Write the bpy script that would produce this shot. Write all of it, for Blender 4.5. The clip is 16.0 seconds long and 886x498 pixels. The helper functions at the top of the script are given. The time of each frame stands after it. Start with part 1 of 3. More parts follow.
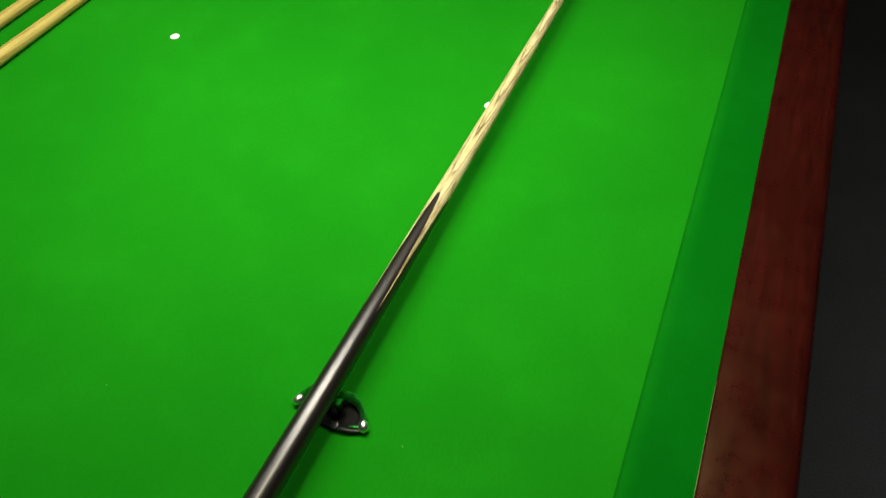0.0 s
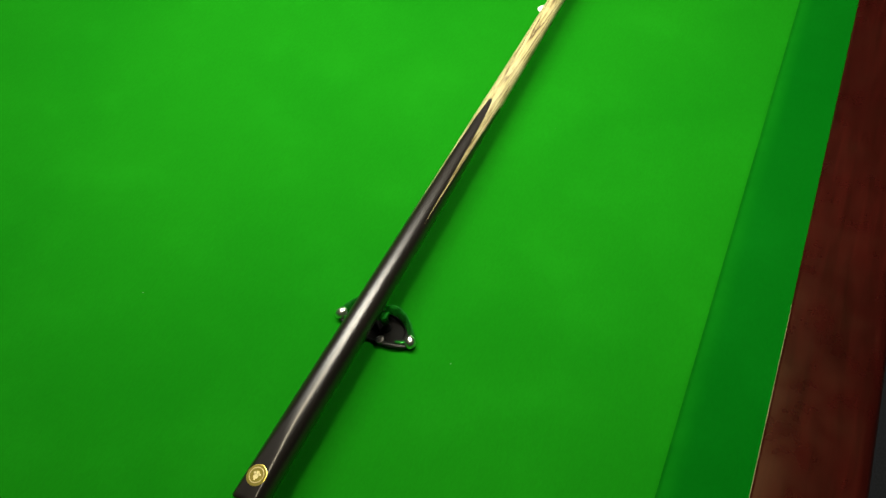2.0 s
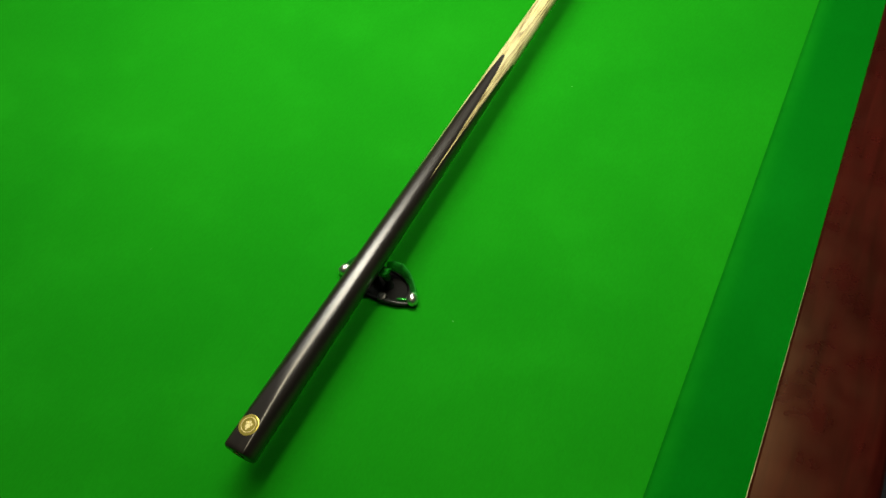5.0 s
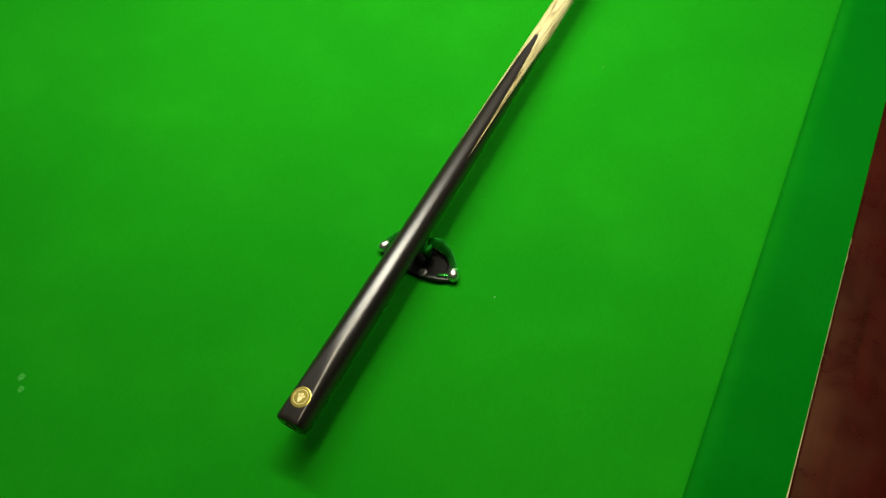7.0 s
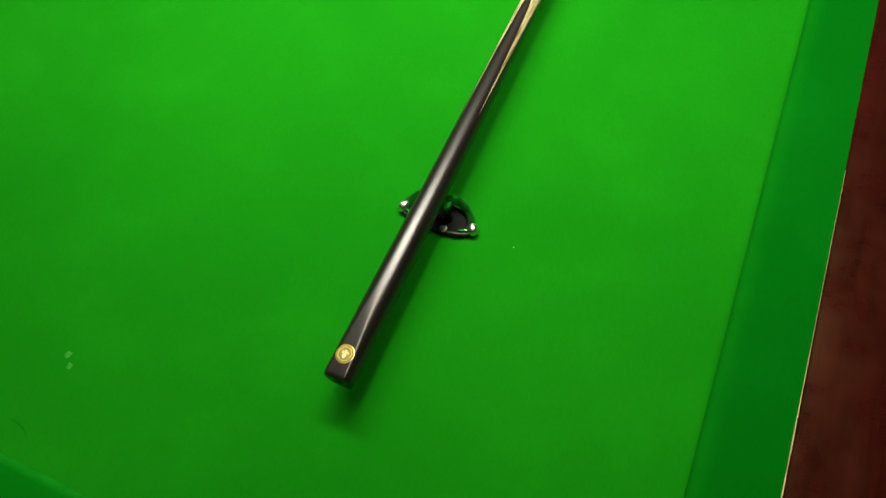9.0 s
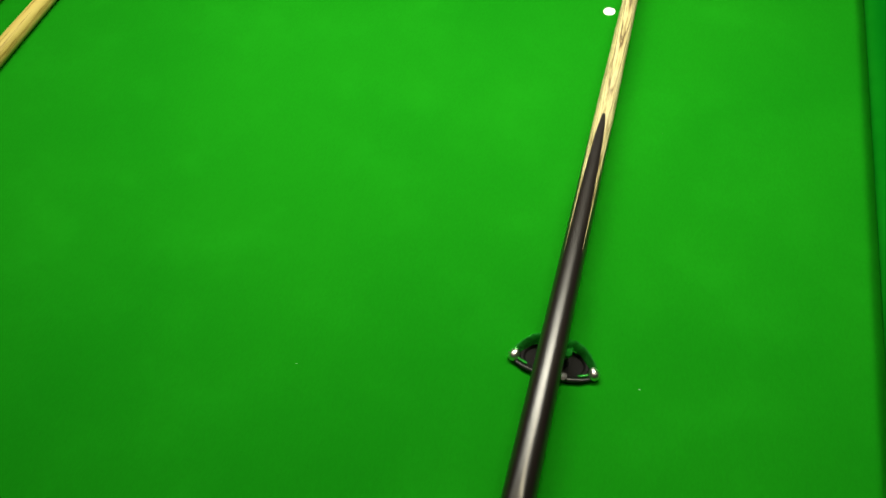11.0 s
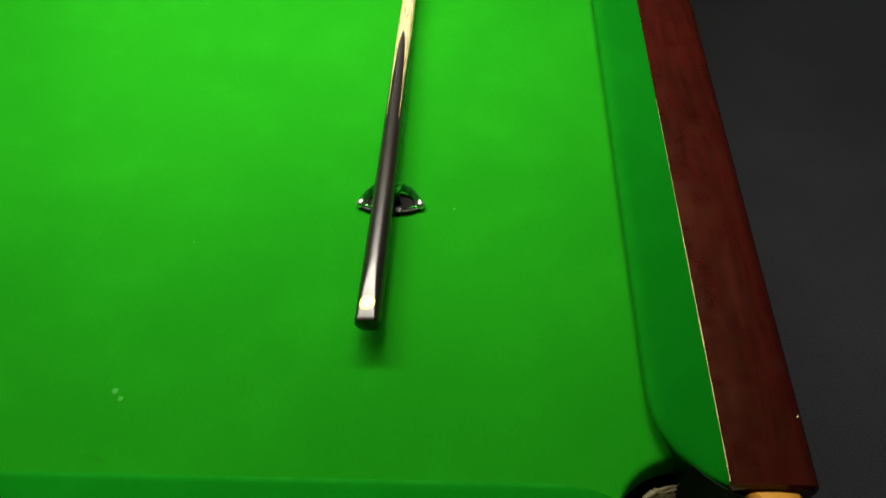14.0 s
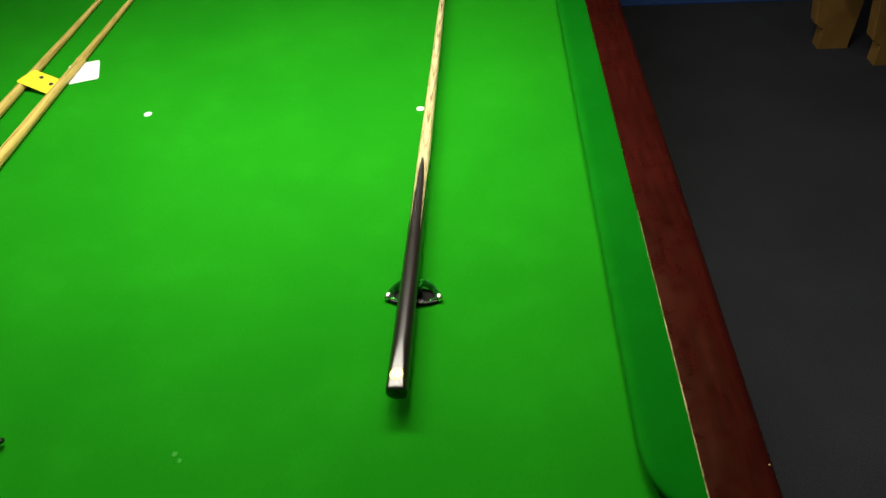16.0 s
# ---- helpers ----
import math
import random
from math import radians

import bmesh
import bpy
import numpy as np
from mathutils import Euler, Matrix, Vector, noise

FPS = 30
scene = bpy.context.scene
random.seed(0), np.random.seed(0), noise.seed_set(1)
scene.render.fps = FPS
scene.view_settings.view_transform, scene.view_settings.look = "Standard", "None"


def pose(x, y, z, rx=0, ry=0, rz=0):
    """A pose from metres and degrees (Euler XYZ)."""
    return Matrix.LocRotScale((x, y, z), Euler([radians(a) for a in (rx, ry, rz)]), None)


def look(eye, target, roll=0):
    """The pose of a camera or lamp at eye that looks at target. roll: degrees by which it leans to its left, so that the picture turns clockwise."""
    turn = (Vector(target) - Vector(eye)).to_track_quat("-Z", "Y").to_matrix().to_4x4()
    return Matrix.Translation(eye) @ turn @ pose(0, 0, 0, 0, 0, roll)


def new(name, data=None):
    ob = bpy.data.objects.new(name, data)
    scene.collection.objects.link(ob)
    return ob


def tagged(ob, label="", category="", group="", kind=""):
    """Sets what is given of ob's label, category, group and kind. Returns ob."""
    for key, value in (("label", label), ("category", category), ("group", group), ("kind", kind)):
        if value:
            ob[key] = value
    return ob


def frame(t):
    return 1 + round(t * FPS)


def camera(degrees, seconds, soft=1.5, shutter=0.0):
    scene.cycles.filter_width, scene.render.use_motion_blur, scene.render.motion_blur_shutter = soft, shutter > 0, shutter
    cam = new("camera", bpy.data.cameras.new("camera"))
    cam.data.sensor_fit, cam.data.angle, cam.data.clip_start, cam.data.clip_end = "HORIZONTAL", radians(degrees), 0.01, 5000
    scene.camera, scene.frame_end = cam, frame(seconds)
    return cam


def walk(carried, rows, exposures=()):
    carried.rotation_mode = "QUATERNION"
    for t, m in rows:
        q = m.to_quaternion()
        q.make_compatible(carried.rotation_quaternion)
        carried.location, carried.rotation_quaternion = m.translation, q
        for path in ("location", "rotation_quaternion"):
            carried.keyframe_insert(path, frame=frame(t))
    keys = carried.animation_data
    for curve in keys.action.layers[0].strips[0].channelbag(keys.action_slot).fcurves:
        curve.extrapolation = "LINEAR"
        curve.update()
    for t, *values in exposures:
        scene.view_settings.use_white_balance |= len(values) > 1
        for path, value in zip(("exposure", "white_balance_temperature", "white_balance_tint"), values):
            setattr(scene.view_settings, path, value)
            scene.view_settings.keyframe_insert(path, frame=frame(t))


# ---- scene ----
cam = camera(64.2, 16.0, soft=1.5, shutter=0.3)
PATH = [
    (0, (-0.0133, 0.1050, 1.4773), (-0.3052, 0.6863, 0.7177), -5.16),
    (0.5, (-0.0183, 0.1136, 1.4404), (-0.3122, 0.6721, 0.6647), -6.13),
    (1, (-0.0161, 0.1123, 1.4264), (-0.3233, 0.6425, 0.6362), -7.81),
    (1.5, (-0.0377, 0.1060, 1.4235), (-0.3337, 0.6201, 0.6185), -7.21),
    (2, (-0.0482, 0.1049, 1.4289), (-0.3420, 0.6002, 0.6113), -6.96),
    (2.5, (-0.0605, 0.0890, 1.4085), (-0.3452, 0.5947, 0.5941), -5.51),
    (3, (-0.0524, 0.0951, 1.3860), (-0.3494, 0.5878, 0.5681), -7.02),
    (3.5, (-0.0410, 0.1085, 1.3895), (-0.3378, 0.5771, 0.5574), -7.21),
    (3.7, (-0.0281, 0.1108, 1.3864), (-0.3385, 0.5712, 0.5547), -8.58),
    (5.8, (-0.0085, 0.0898, 1.3959), (-0.3555, 0.5613, 0.5851), -11.41),
    (6, (-0.0267, 0.0847, 1.3773), (-0.3508, 0.5767, 0.5693), -8.77),
    (6.5, (-0.0518, 0.0835, 1.3843), (-0.3677, 0.5676, 0.5683), -8.29),
    (7, (-0.0467, 0.0720, 1.3974), (-0.3725, 0.5230, 0.5664), -10.61),
    (7.5, (-0.0500, 0.0731, 1.3995), (-0.3679, 0.5228, 0.5648), -11.11),
    (8, (-0.0643, 0.0662, 1.3945), (-0.3897, 0.4681, 0.5386), -16.94),
    (8.5, (-0.0700, 0.0613, 1.4069), (-0.3716, 0.4503, 0.5363), -16.10),
    (9, (-0.0756, 0.0466, 1.4350), (-0.3509, 0.4511, 0.5629), -13.12),
    (9.5, (-0.0875, 0.0429, 1.4546), (-0.3463, 0.4650, 0.5858), -11.07),
    (10, (-0.1297, 0.0523, 1.4594), (-0.3747, 0.5336, 0.6177), -8.69),
    (10.2, (-0.1652, 0.0679, 1.4600), (-0.3917, 0.5600, 0.6194), -6.80),
    (12.3, (-0.3107, 0.0822, 1.4678), (-0.4860, 0.6167, 0.6410), -10.79),
    (12.5, (-0.2932, 0.0670, 1.4667), (-0.4549, 0.6083, 0.6416), -9.48),
    (13, (-0.2284, 0.0338, 1.4951), (-0.2980, 0.5764, 0.6579), -5.94),
    (13.5, (-0.1907, -0.0634, 1.4989), (-0.2207, 0.4816, 0.6610), -3.69),
    (14, (-0.1633, -0.2073, 1.5357), (-0.2241, 0.3653, 0.7181), -4.80),
    (14.5, (-0.1617, -0.2819, 1.5425), (-0.2607, 0.3079, 0.7411), -6.18),
    (15, (-0.2134, -0.3373, 1.5560), (-0.3095, 0.2765, 0.7724), -6.11),
    (15.5, (-0.2213, -0.3546, 1.5909), (-0.2934, 0.3244, 0.8604), -5.51),
    (16, (-0.1753, -0.3545, 1.6098), (-0.2376, 0.3664, 0.9195), -4.18),
]
EXPOSURES = [(0.0, -0.42, 6500, 9), (3.5, -0.40, 6500, 8), (8.0, -0.28, 6600, 6), (10.0, -0.28, 6600, 6), (12.5, -0.65, 6500, 8), (13.0, -0.53, 6500, 9),
             (14.0, 0.03, 6500, 11), (15.0, 0.07, 6500, 12), (16.0, -0.07, 6500, 12)]
walk(cam, [(t, look(eye, target, roll)) for t, eye, target, roll in PATH], EXPOSURES)

# ---------------------------------------------------------------- sizes
BED = 0.82            # cloth level above the floor
NOSE = BED + 0.038    # top of the cushion nose
RAIL = BED + 0.044    # top of the wooden rails
WIDE, LONG = 1.778, 3.569   # playing area between the noses
CW = 0.0635           # cushion from nose to wood
RW = 0.148            # outer edge of the rails from the nose

# ---------------------------------------------------------------- light
world = bpy.data.worlds.new("room_air")
scene.world = world
world.use_nodes = True
world.node_tree.nodes["Background"].inputs[0].default_value = (0.5, 0.6, 0.8, 1)
world.node_tree.nodes["Background"].inputs[1].default_value = 0.01


def table_lamp(x, y, power, wide, deep, spread=150, tone=(1.0, 0.97, 0.90)):
    """One rectangular shaded lamp over the table, facing down."""
    data = bpy.data.lights.new("table_light", "AREA")
    data.shape, data.size, data.size_y, data.energy = "RECTANGLE", wide, deep, power
    data.color, data.spread = tone, radians(spread)
    ob = new("table_light", data)
    ob.matrix_world = pose(x, y, BED + 1.02)
    return ob


table_lamp(-0.45, 0.77, 17.4, 0.98, 0.13, 140, (1.0, 0.95, 0.80))
table_lamp(-0.90, 0.82, 2.6, 0.80, 0.20)
table_lamp(-1.36, 0.84, 1.8, 0.60, 0.24)
table_lamp(-WIDE / 2, 2.25, 5, 1.2, 0.16)
table_lamp(-WIDE / 2, 3.05, 6, 1.2, 0.16)
# fluorescent batten on the ceiling over the near end
tube_light = table_lamp(-0.275, 0.66, 24, 0.22, 1.0, 180, (1.0, 0.87, 0.60))
tube_light.location.z = 2.86


# ---------------------------------------------------------------- materials
class Nodes:
    """Short cuts for building a node material."""

    def __init__(self, name, rough=0.5, metal=0.0, spec=0.5):
        self.mat = bpy.data.materials.new(name)
        self.mat.use_nodes = True
        self.tree = self.mat.node_tree
        self.bsdf = self.tree.nodes["Principled BSDF"]
        self.bsdf.inputs["Roughness"].default_value = rough
        self.bsdf.inputs["Metallic"].default_value = metal
        self.bsdf.inputs["Specular IOR Level"].default_value = spec

    def add(self, kind, **inputs):
        node = self.tree.nodes.new(kind)
        for key, value in inputs.items():
            self.put(value, node.inputs[key.replace("_", " ")])
        return node

    def put(self, value, socket):
        if isinstance(value, bpy.types.NodeSocket):
            self.tree.links.new(value, socket)
        else:
            socket.default_value = value

    def coords(self, scale=(1, 1, 1)):
        tex = self.tree.nodes.new("ShaderNodeTexCoord")
        mapping = self.tree.nodes.new("ShaderNodeMapping")
        mapping.inputs["Scale"].default_value = scale
        self.tree.links.new(tex.outputs["Object"], mapping.inputs["Vector"])
        return mapping.outputs["Vector"]

    def noise(self, scale, detail=4.0, rough=0.55, stretch=(1, 1, 1), distortion=0.0):
        return self.add("ShaderNodeTexNoise", Vector=self.coords(stretch), Scale=scale, Detail=detail, Roughness=rough,
                        Distortion=distortion).outputs["Fac"]

    def ramp(self, fac, stops):
        node = self.tree.nodes.new("ShaderNodeValToRGB")
        self.put(fac, node.inputs["Fac"])
        ramp = node.color_ramp
        while len(ramp.elements) < len(stops):
            ramp.elements.new(0.5)
        for element, (at, colour) in zip(ramp.elements, stops):
            element.position = at
            element.color = (*colour, 1) if len(colour) == 3 else colour
        return node.outputs["Color"]

    def mix(self, fac, a, b, blend="MIX"):
        node = self.tree.nodes.new("ShaderNodeMix")
        node.data_type, node.blend_type = "RGBA", blend
        self.put(fac, node.inputs[0])
        self.put(a if isinstance(a, bpy.types.NodeSocket) else (*a, 1), node.inputs[6])
        self.put(b if isinstance(b, bpy.types.NodeSocket) else (*b, 1), node.inputs[7])
        return node.outputs[2]

    def math(self, op, a, b=0.0):
        node = self.tree.nodes.new("ShaderNodeMath")
        node.operation = op
        self.put(a, node.inputs[0])
        self.put(b, node.inputs[1])
        return node.outputs[0]

    def bump(self, height, strength=0.2, distance=0.001):
        node = self.add("ShaderNodeBump", Height=height, Strength=strength, Distance=distance)
        self.tree.links.new(node.outputs["Normal"], self.bsdf.inputs["Normal"])

    def colour(self, value):
        self.put(value if isinstance(value, bpy.types.NodeSocket) else (*value, 1), self.bsdf.inputs["Base Color"])
        return self

    def roughness(self, value):
        self.put(value, self.bsdf.inputs["Roughness"])


def cloth(name, base, worn, crest=0.0, spec=0.04, reach=100.0, crest_light=(0.004, 0.15, 0.005)):
    """Woven baize with broad wear, faint smudges and, on a cushion, a lit crest painted along the nose."""
    n = Nodes(name, 0.95, spec=spec)
    broad = n.ramp(n.noise(3.2, 5, 0.6), [(0.3, base), (0.75, worn)])
    smudge = n.ramp(n.noise(13, 6, 0.68), [(0.50, (1, 1, 1)), (0.72, (1.13, 1.08, 1.2)), (0.85, (1.22, 1.12, 1.3))])
    nap = n.ramp(n.noise(420, 3, 0.7, (1, 0.45, 1)), [(0.25, (0.93, 0.93, 0.93)), (0.75, (1.07, 1.07, 1.07))])
    tone = n.mix(1.0, n.mix(1.0, broad, smudge, "MULTIPLY"), nap, "MULTIPLY")
    # painted light: the nose fades from a lit tone to the cushion's darker one
    if crest:
        xyz = n.add("ShaderNodeSeparateXYZ", Vector=n.coords())
        near = n.ramp(n.math("MULTIPLY", xyz.outputs["X"], reach), [(0.10, (1, 1, 1)), (0.75, (0, 0, 0))])
        crest_mottle = n.ramp(n.noise(30, 4, 0.6), [(0.35, (0.45, 0.45, 0.45)), (0.65, (1, 1, 1))])
        tone = n.mix(n.math("MULTIPLY", n.mix(1.0, near, crest_mottle, "MULTIPLY"), crest), tone, crest_light)
    n.colour(tone)
    n.bump(n.noise(900, 3, 0.7, (1, 0.5, 1)), 0.12, 0.0005)
    return n.mat


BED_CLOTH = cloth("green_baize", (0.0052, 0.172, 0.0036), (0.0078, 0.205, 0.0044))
# same baize as the bed, with the cushions' shade put into darker base colours
CUSHION_SHADE_CLOTH = cloth("shaded_cushion_baize", (0.0010, 0.096, 0.0032), (0.0018, 0.112, 0.0040), 0.75, 0.01, 45.0)
# end cushions: the same shade in the colour, but milder
END_SHADE_CLOTH = cloth("shaded_end_cushion_baize", (0.0014, 0.118, 0.0034), (0.0024, 0.136, 0.0042), 0.9, 0.01, 90.0, (0.008, 0.21, 0.010))


def mahogany():
    n = Nodes("red_mahogany", 0.3, spec=0.3)
    n.bsdf.inputs["Coat Weight"].default_value = 0.6
    n.bsdf.inputs["Coat Roughness"].default_value = 0.09
    n.bsdf.inputs["Coat Tint"].default_value = (1.0, 0.82, 0.52, 1)
    n.bsdf.inputs["Specular Tint"].default_value = (1.0, 0.72, 0.42, 1)
    grain = n.ramp(n.noise(14, 6, 0.6, (9, 0.8, 9), 0.6),
                   [(0.2, (0.013, 0.0022, 0.0018)), (0.5, (0.026, 0.0036, 0.0036)), (0.8, (0.040, 0.0052, 0.0050))])
    smear = n.ramp(n.noise(7, 5, 0.6), [(0.32, (0.80, 0.82, 0.84)), (0.7, (1.18, 1.12, 1.1))])
    dust = n.ramp(n.noise(21, 5, 0.62), [(0.58, (0, 0, 0)), (0.78, (0.06, 0.06, 0.06))])
    n.colour(n.mix(dust, n.mix(1.0, grain, smear, "MULTIPLY"), (0.075, 0.048, 0.040)))
    n.roughness(n.ramp(n.noise(26, 4, 0.65), [(0.3, (0.22,) * 3), (0.7, (0.42,) * 3)]))
    n.bump(n.noise(60, 4, 0.6, (6, 0.6, 6)), 0.06, 0.0005)
    return n.mat


def ash_wood():
    """Pale ash with dark growth rings that make long arrows along the shaft."""
    n = Nodes("oiled_ash", 0.38, spec=0.35)
    xyz = n.add("ShaderNodeSeparateXYZ", Vector=n.coords())
    slope = n.math("ADD", n.math("MULTIPLY", xyz.outputs["Y"], 0.030), xyz.outputs["Z"])
    sway = n.math("MULTIPLY", n.noise(9, 3, 0.5, (3, 1, 3)), 0.0014)
    tooth = n.math("MULTIPLY", n.noise(420, 3, 0.7, (1, 0.12, 1)), 0.0016)
    ring = n.math("FRACT", n.math("MULTIPLY", n.math("ADD", n.math("ADD", slope, n.math("ADD", sway, tooth)), n.math("MULTIPLY", xyz.outputs["X"], 0.25)), 520.0))
    lines = n.ramp(ring, [(0.0, (0.60, 0.54, 0.275)), (0.55, (0.55, 0.48, 0.23)), (0.77, (0.27, 0.20, 0.09)), (0.88, (0.075, 0.052, 0.03)), (0.96, (0.56, 0.49, 0.26))])
    patch = n.ramp(n.noise(16, 3, 0.5, (2, 0.5, 2)), [(0.36, (0, 0, 0)), (0.52, (1, 1, 1))])
    flecks = n.ramp(n.noise(300, 3, 0.75, (1, 0.05, 1)), [(0.36, (0.30, 0.24, 0.14)), (0.52, (1, 1, 1))])
    base = n.mix(patch, n.mix(0.35, (0.60, 0.54, 0.31), lines), lines)
    n.colour(n.mix(0.8, base, flecks, "MULTIPLY"))
    n.bump(n.noise(300, 3, 0.6, (1, 0.05, 1)), 0.08, 0.0004)
    return n.mat


def golden_ash():
    """Yellower ash with straight grain."""
    n = Nodes("golden_ash", 0.42, spec=0.35)
    base = n.ramp(n.noise(40, 4, 0.6, (1, 0.06, 1)), [(0.3, (0.37, 0.280, 0.060)), (0.7, (0.51, 0.410, 0.115))])
    flecks = n.ramp(n.noise(240, 3, 0.75, (1, 0.03, 1)), [(0.36, (0.44, 0.36, 0.20)), (0.50, (1, 1, 1))])
    n.colour(n.mix(0.85, base, flecks, "MULTIPLY"))
    n.bump(n.noise(300, 3, 0.6, (1, 0.04, 1)), 0.08, 0.0004)
    return n.mat


def ebony():
    n = Nodes("polished_ebony", 0.28, spec=0.68)
    grain = n.ramp(n.noise(120, 4, 0.6, (1, 0.05, 1)), [(0.3, (0.0055, 0.0045, 0.0042)), (0.75, (0.015, 0.0115, 0.0095))])
    n.colour(grain)
    n.roughness(n.ramp(n.noise(180, 3, 0.6, (1, 0.06, 1)), [(0.3, (0.275,) * 3), (0.7, (0.30,) * 3)]))
    n.bump(n.noise(60, 2, 0.5, (1, 0.1, 1)), 0.006, 0.0003)
    return n.mat


def plain(name, colour, rough, metal=0.0, vary=0.18, scale=40.0, spec=0.5, bump=0.05):
    n = Nodes(name, rough, metal, spec)
    low, high = [tuple(min(1.0, c * k) for c in colour) for k in (1 - vary, 1 + vary)]
    n.colour(n.ramp(n.noise(scale, 5, 0.6), [(0.3, low), (0.7, high)]))
    n.bump(n.noise(scale * 6, 3, 0.6), bump, 0.0005)
    return n.mat


def leather():
    n = Nodes("ochre_leather", 0.42, spec=0.45)
    base = n.ramp(n.noise(18, 5, 0.6), [(0.3, (0.49, 0.240, 0.030)), (0.7, (0.56, 0.285, 0.041))])
    wear = n.ramp(n.noise(90, 4, 0.7), [(0.35, (0.82, 0.8, 0.75)), (0.6, (1, 1, 1))])
    n.colour(n.mix(1.0, base, wear, "MULTIPLY"))
    n.bump(n.noise(500, 4, 0.7), 0.12, 0.0006)
    return n.mat


def carpet():
    n = Nodes("charcoal_carpet", 0.95, spec=0.1)
    broad = n.ramp(n.noise(2.5, 5, 0.6), [(0.3, (0.034, 0.038, 0.050)), (0.7, (0.046, 0.051, 0.066))])
    fleck = n.ramp(n.noise(260, 3, 0.8), [(0.3, (0.6, 0.6, 0.6)), (0.7, (1.35, 1.35, 1.35))])
    n.colour(n.mix(1.0, broad, fleck, "MULTIPLY"))
    n.bump(n.noise(320, 3, 0.8), 0.5, 0.003)
    return n.mat


def clear_plastic():
    n = Nodes("clear_plastic", 0.08, spec=0.5)
    n.colour((0.86, 0.88, 0.9))
    n.bsdf.inputs["Transmission Weight"].default_value = 0.65
    n.bsdf.inputs["IOR"].default_value = 1.45
    return n.mat


GOLDEN_ASH = golden_ash()
MAHOGANY, ASH, EBONY, LEATHER, CARPET = mahogany(), ash_wood(), ebony(), leather(), carpet()
BLACK_RUBBER = plain("black_rubber", (0.004, 0.004, 0.004), 0.7, 0, 0.2, 40, 0.12)
GOLD = plain("dull_gold", (0.50, 0.41, 0.09), 0.28, 0.75, 0.12, 300)
BRASS = plain("brass", (0.55, 0.36, 0.12), 0.3, 1.0, 0.1, 120)
BRIGHT_GOLD = plain("bright_gold", (0.85, 0.74, 0.36), 0.4, 0.4, 0.1, 200)
CREAM = plain("bare_cloth_edge", (0.60, 0.49, 0.25), 0.7, 0, 0.3, 90)
NET = plain("cream_cotton_cord", (0.54, 0.53, 0.41), 0.85, 0, 0.2, 200, 0.2, 0.3)
WHITE = plain("white_sticker", (0.86, 0.86, 0.82), 0.55, 0, 0.05, 100)
CHALK = plain("chalk_mark", (0.030, 0.25, 0.028), 0.9, 0, 0.25, 500, 0.1)
YELLOW = plain("yellow_card", (0.80, 0.66, 0.03), 0.4, 0, 0.08, 60)
PAPER = plain("white_card", (0.88, 0.88, 0.88), 0.5, 0, 0.03, 50)
BLUE = plain("blue_plastic", (0.020, 0.065, 0.55), 0.25, 0, 0.1, 80)
CLEAR = clear_plastic()
# the base green stands in for baize mirrored in the stand's chrome
GREEN_REFLECTION_METAL = plain("metal_green_reflection_tint", (0.028, 0.40, 0.040), 0.12, 0.6, 0.45, 170, 0.9, 0.9)
CHROME = plain("bright_worn_metal", (0.86, 0.86, 0.80), 0.30, 1.0, 0.06, 90, 0.5, 0.35)
DARK_METAL = plain("black_lacquered_metal", (0.010, 0.012, 0.011), 0.34, 0.0, 0.2, 120, 0.3, 0.10)
FACING = plain("blackish_green_facing", (0.007, 0.030, 0.014), 0.9, 0, 0.25, 120, 0.08)
INK = plain("dark_ink_tube", (0.015, 0.015, 0.02), 0.4)
BLACK_PLASTIC = plain("black_plastic", (0.009, 0.008, 0.010), 0.46, 0, 0.25, 60, 0.35)
AGED_BRASS = plain("aged_brass", (0.10, 0.06, 0.03), 0.5, 0.8, 0.2, 120)
GREY_METAL = plain("grey_metal", (0.45, 0.45, 0.47), 0.3, 0.9, 0.1, 90)
WALL = plain("painted_wall", (0.10, 0.11, 0.14), 0.85, 0, 0.12, 3, 0.2)
CEILING = plain("dark_ceiling_paint", (0.10, 0.10, 0.11), 0.9, 0, 0.1, 3, 0.2)
BLUE_MAT = plain("blue_floor_covering", (0.03, 0.085, 0.30), 0.8, 0, 0.15, 8, 0.2)
PINE = plain("varnished_pine", (0.28, 0.16, 0.045), 0.45, 0, 0.2, 9)


# ---------------------------------------------------------------- mesh helpers
def part(name, bm, material, parent=None, label="", smooth=False, kind=""):
    """Links a bmesh as one mesh object."""
    bmesh.ops.recalc_face_normals(bm, faces=bm.faces)
    data = bpy.data.meshes.new(name)
    bm.to_mesh(data)
    bm.free()
    data.materials.append(material)
    if smooth:
        data.polygons.foreach_set("use_smooth", [True] * len(data.polygons))
        data.set_sharp_from_angle(angle=radians(38))
    ob = new(name, data)
    ob.parent = parent
    return tagged(ob, label, kind=kind)


def thing(name, label, category, m=None, group="", kind=""):
    """An Empty at a thing's base."""
    ob = new(name)
    ob.empty_display_size = 0.05
    if m is not None:
        ob.matrix_world = m
    return tagged(ob, label, category, group, kind)


def box(bm, x0, x1, y0, y1, z0, z1, bevel=0.0, segments=2):
    made = bmesh.ops.create_cube(bm, size=1.0, matrix=Matrix.Translation(((x0 + x1) / 2, (y0 + y1) / 2, (z0 + z1) / 2))
                                 @ Matrix.Diagonal((x1 - x0, y1 - y0, z1 - z0, 1)))
    if bevel:
        edges = {e for v in made["verts"] for e in v.link_edges}
        bmesh.ops.bevel(bm, geom=list(edges), offset=bevel, segments=segments, affect="EDGES", profile=0.6)
    return bm


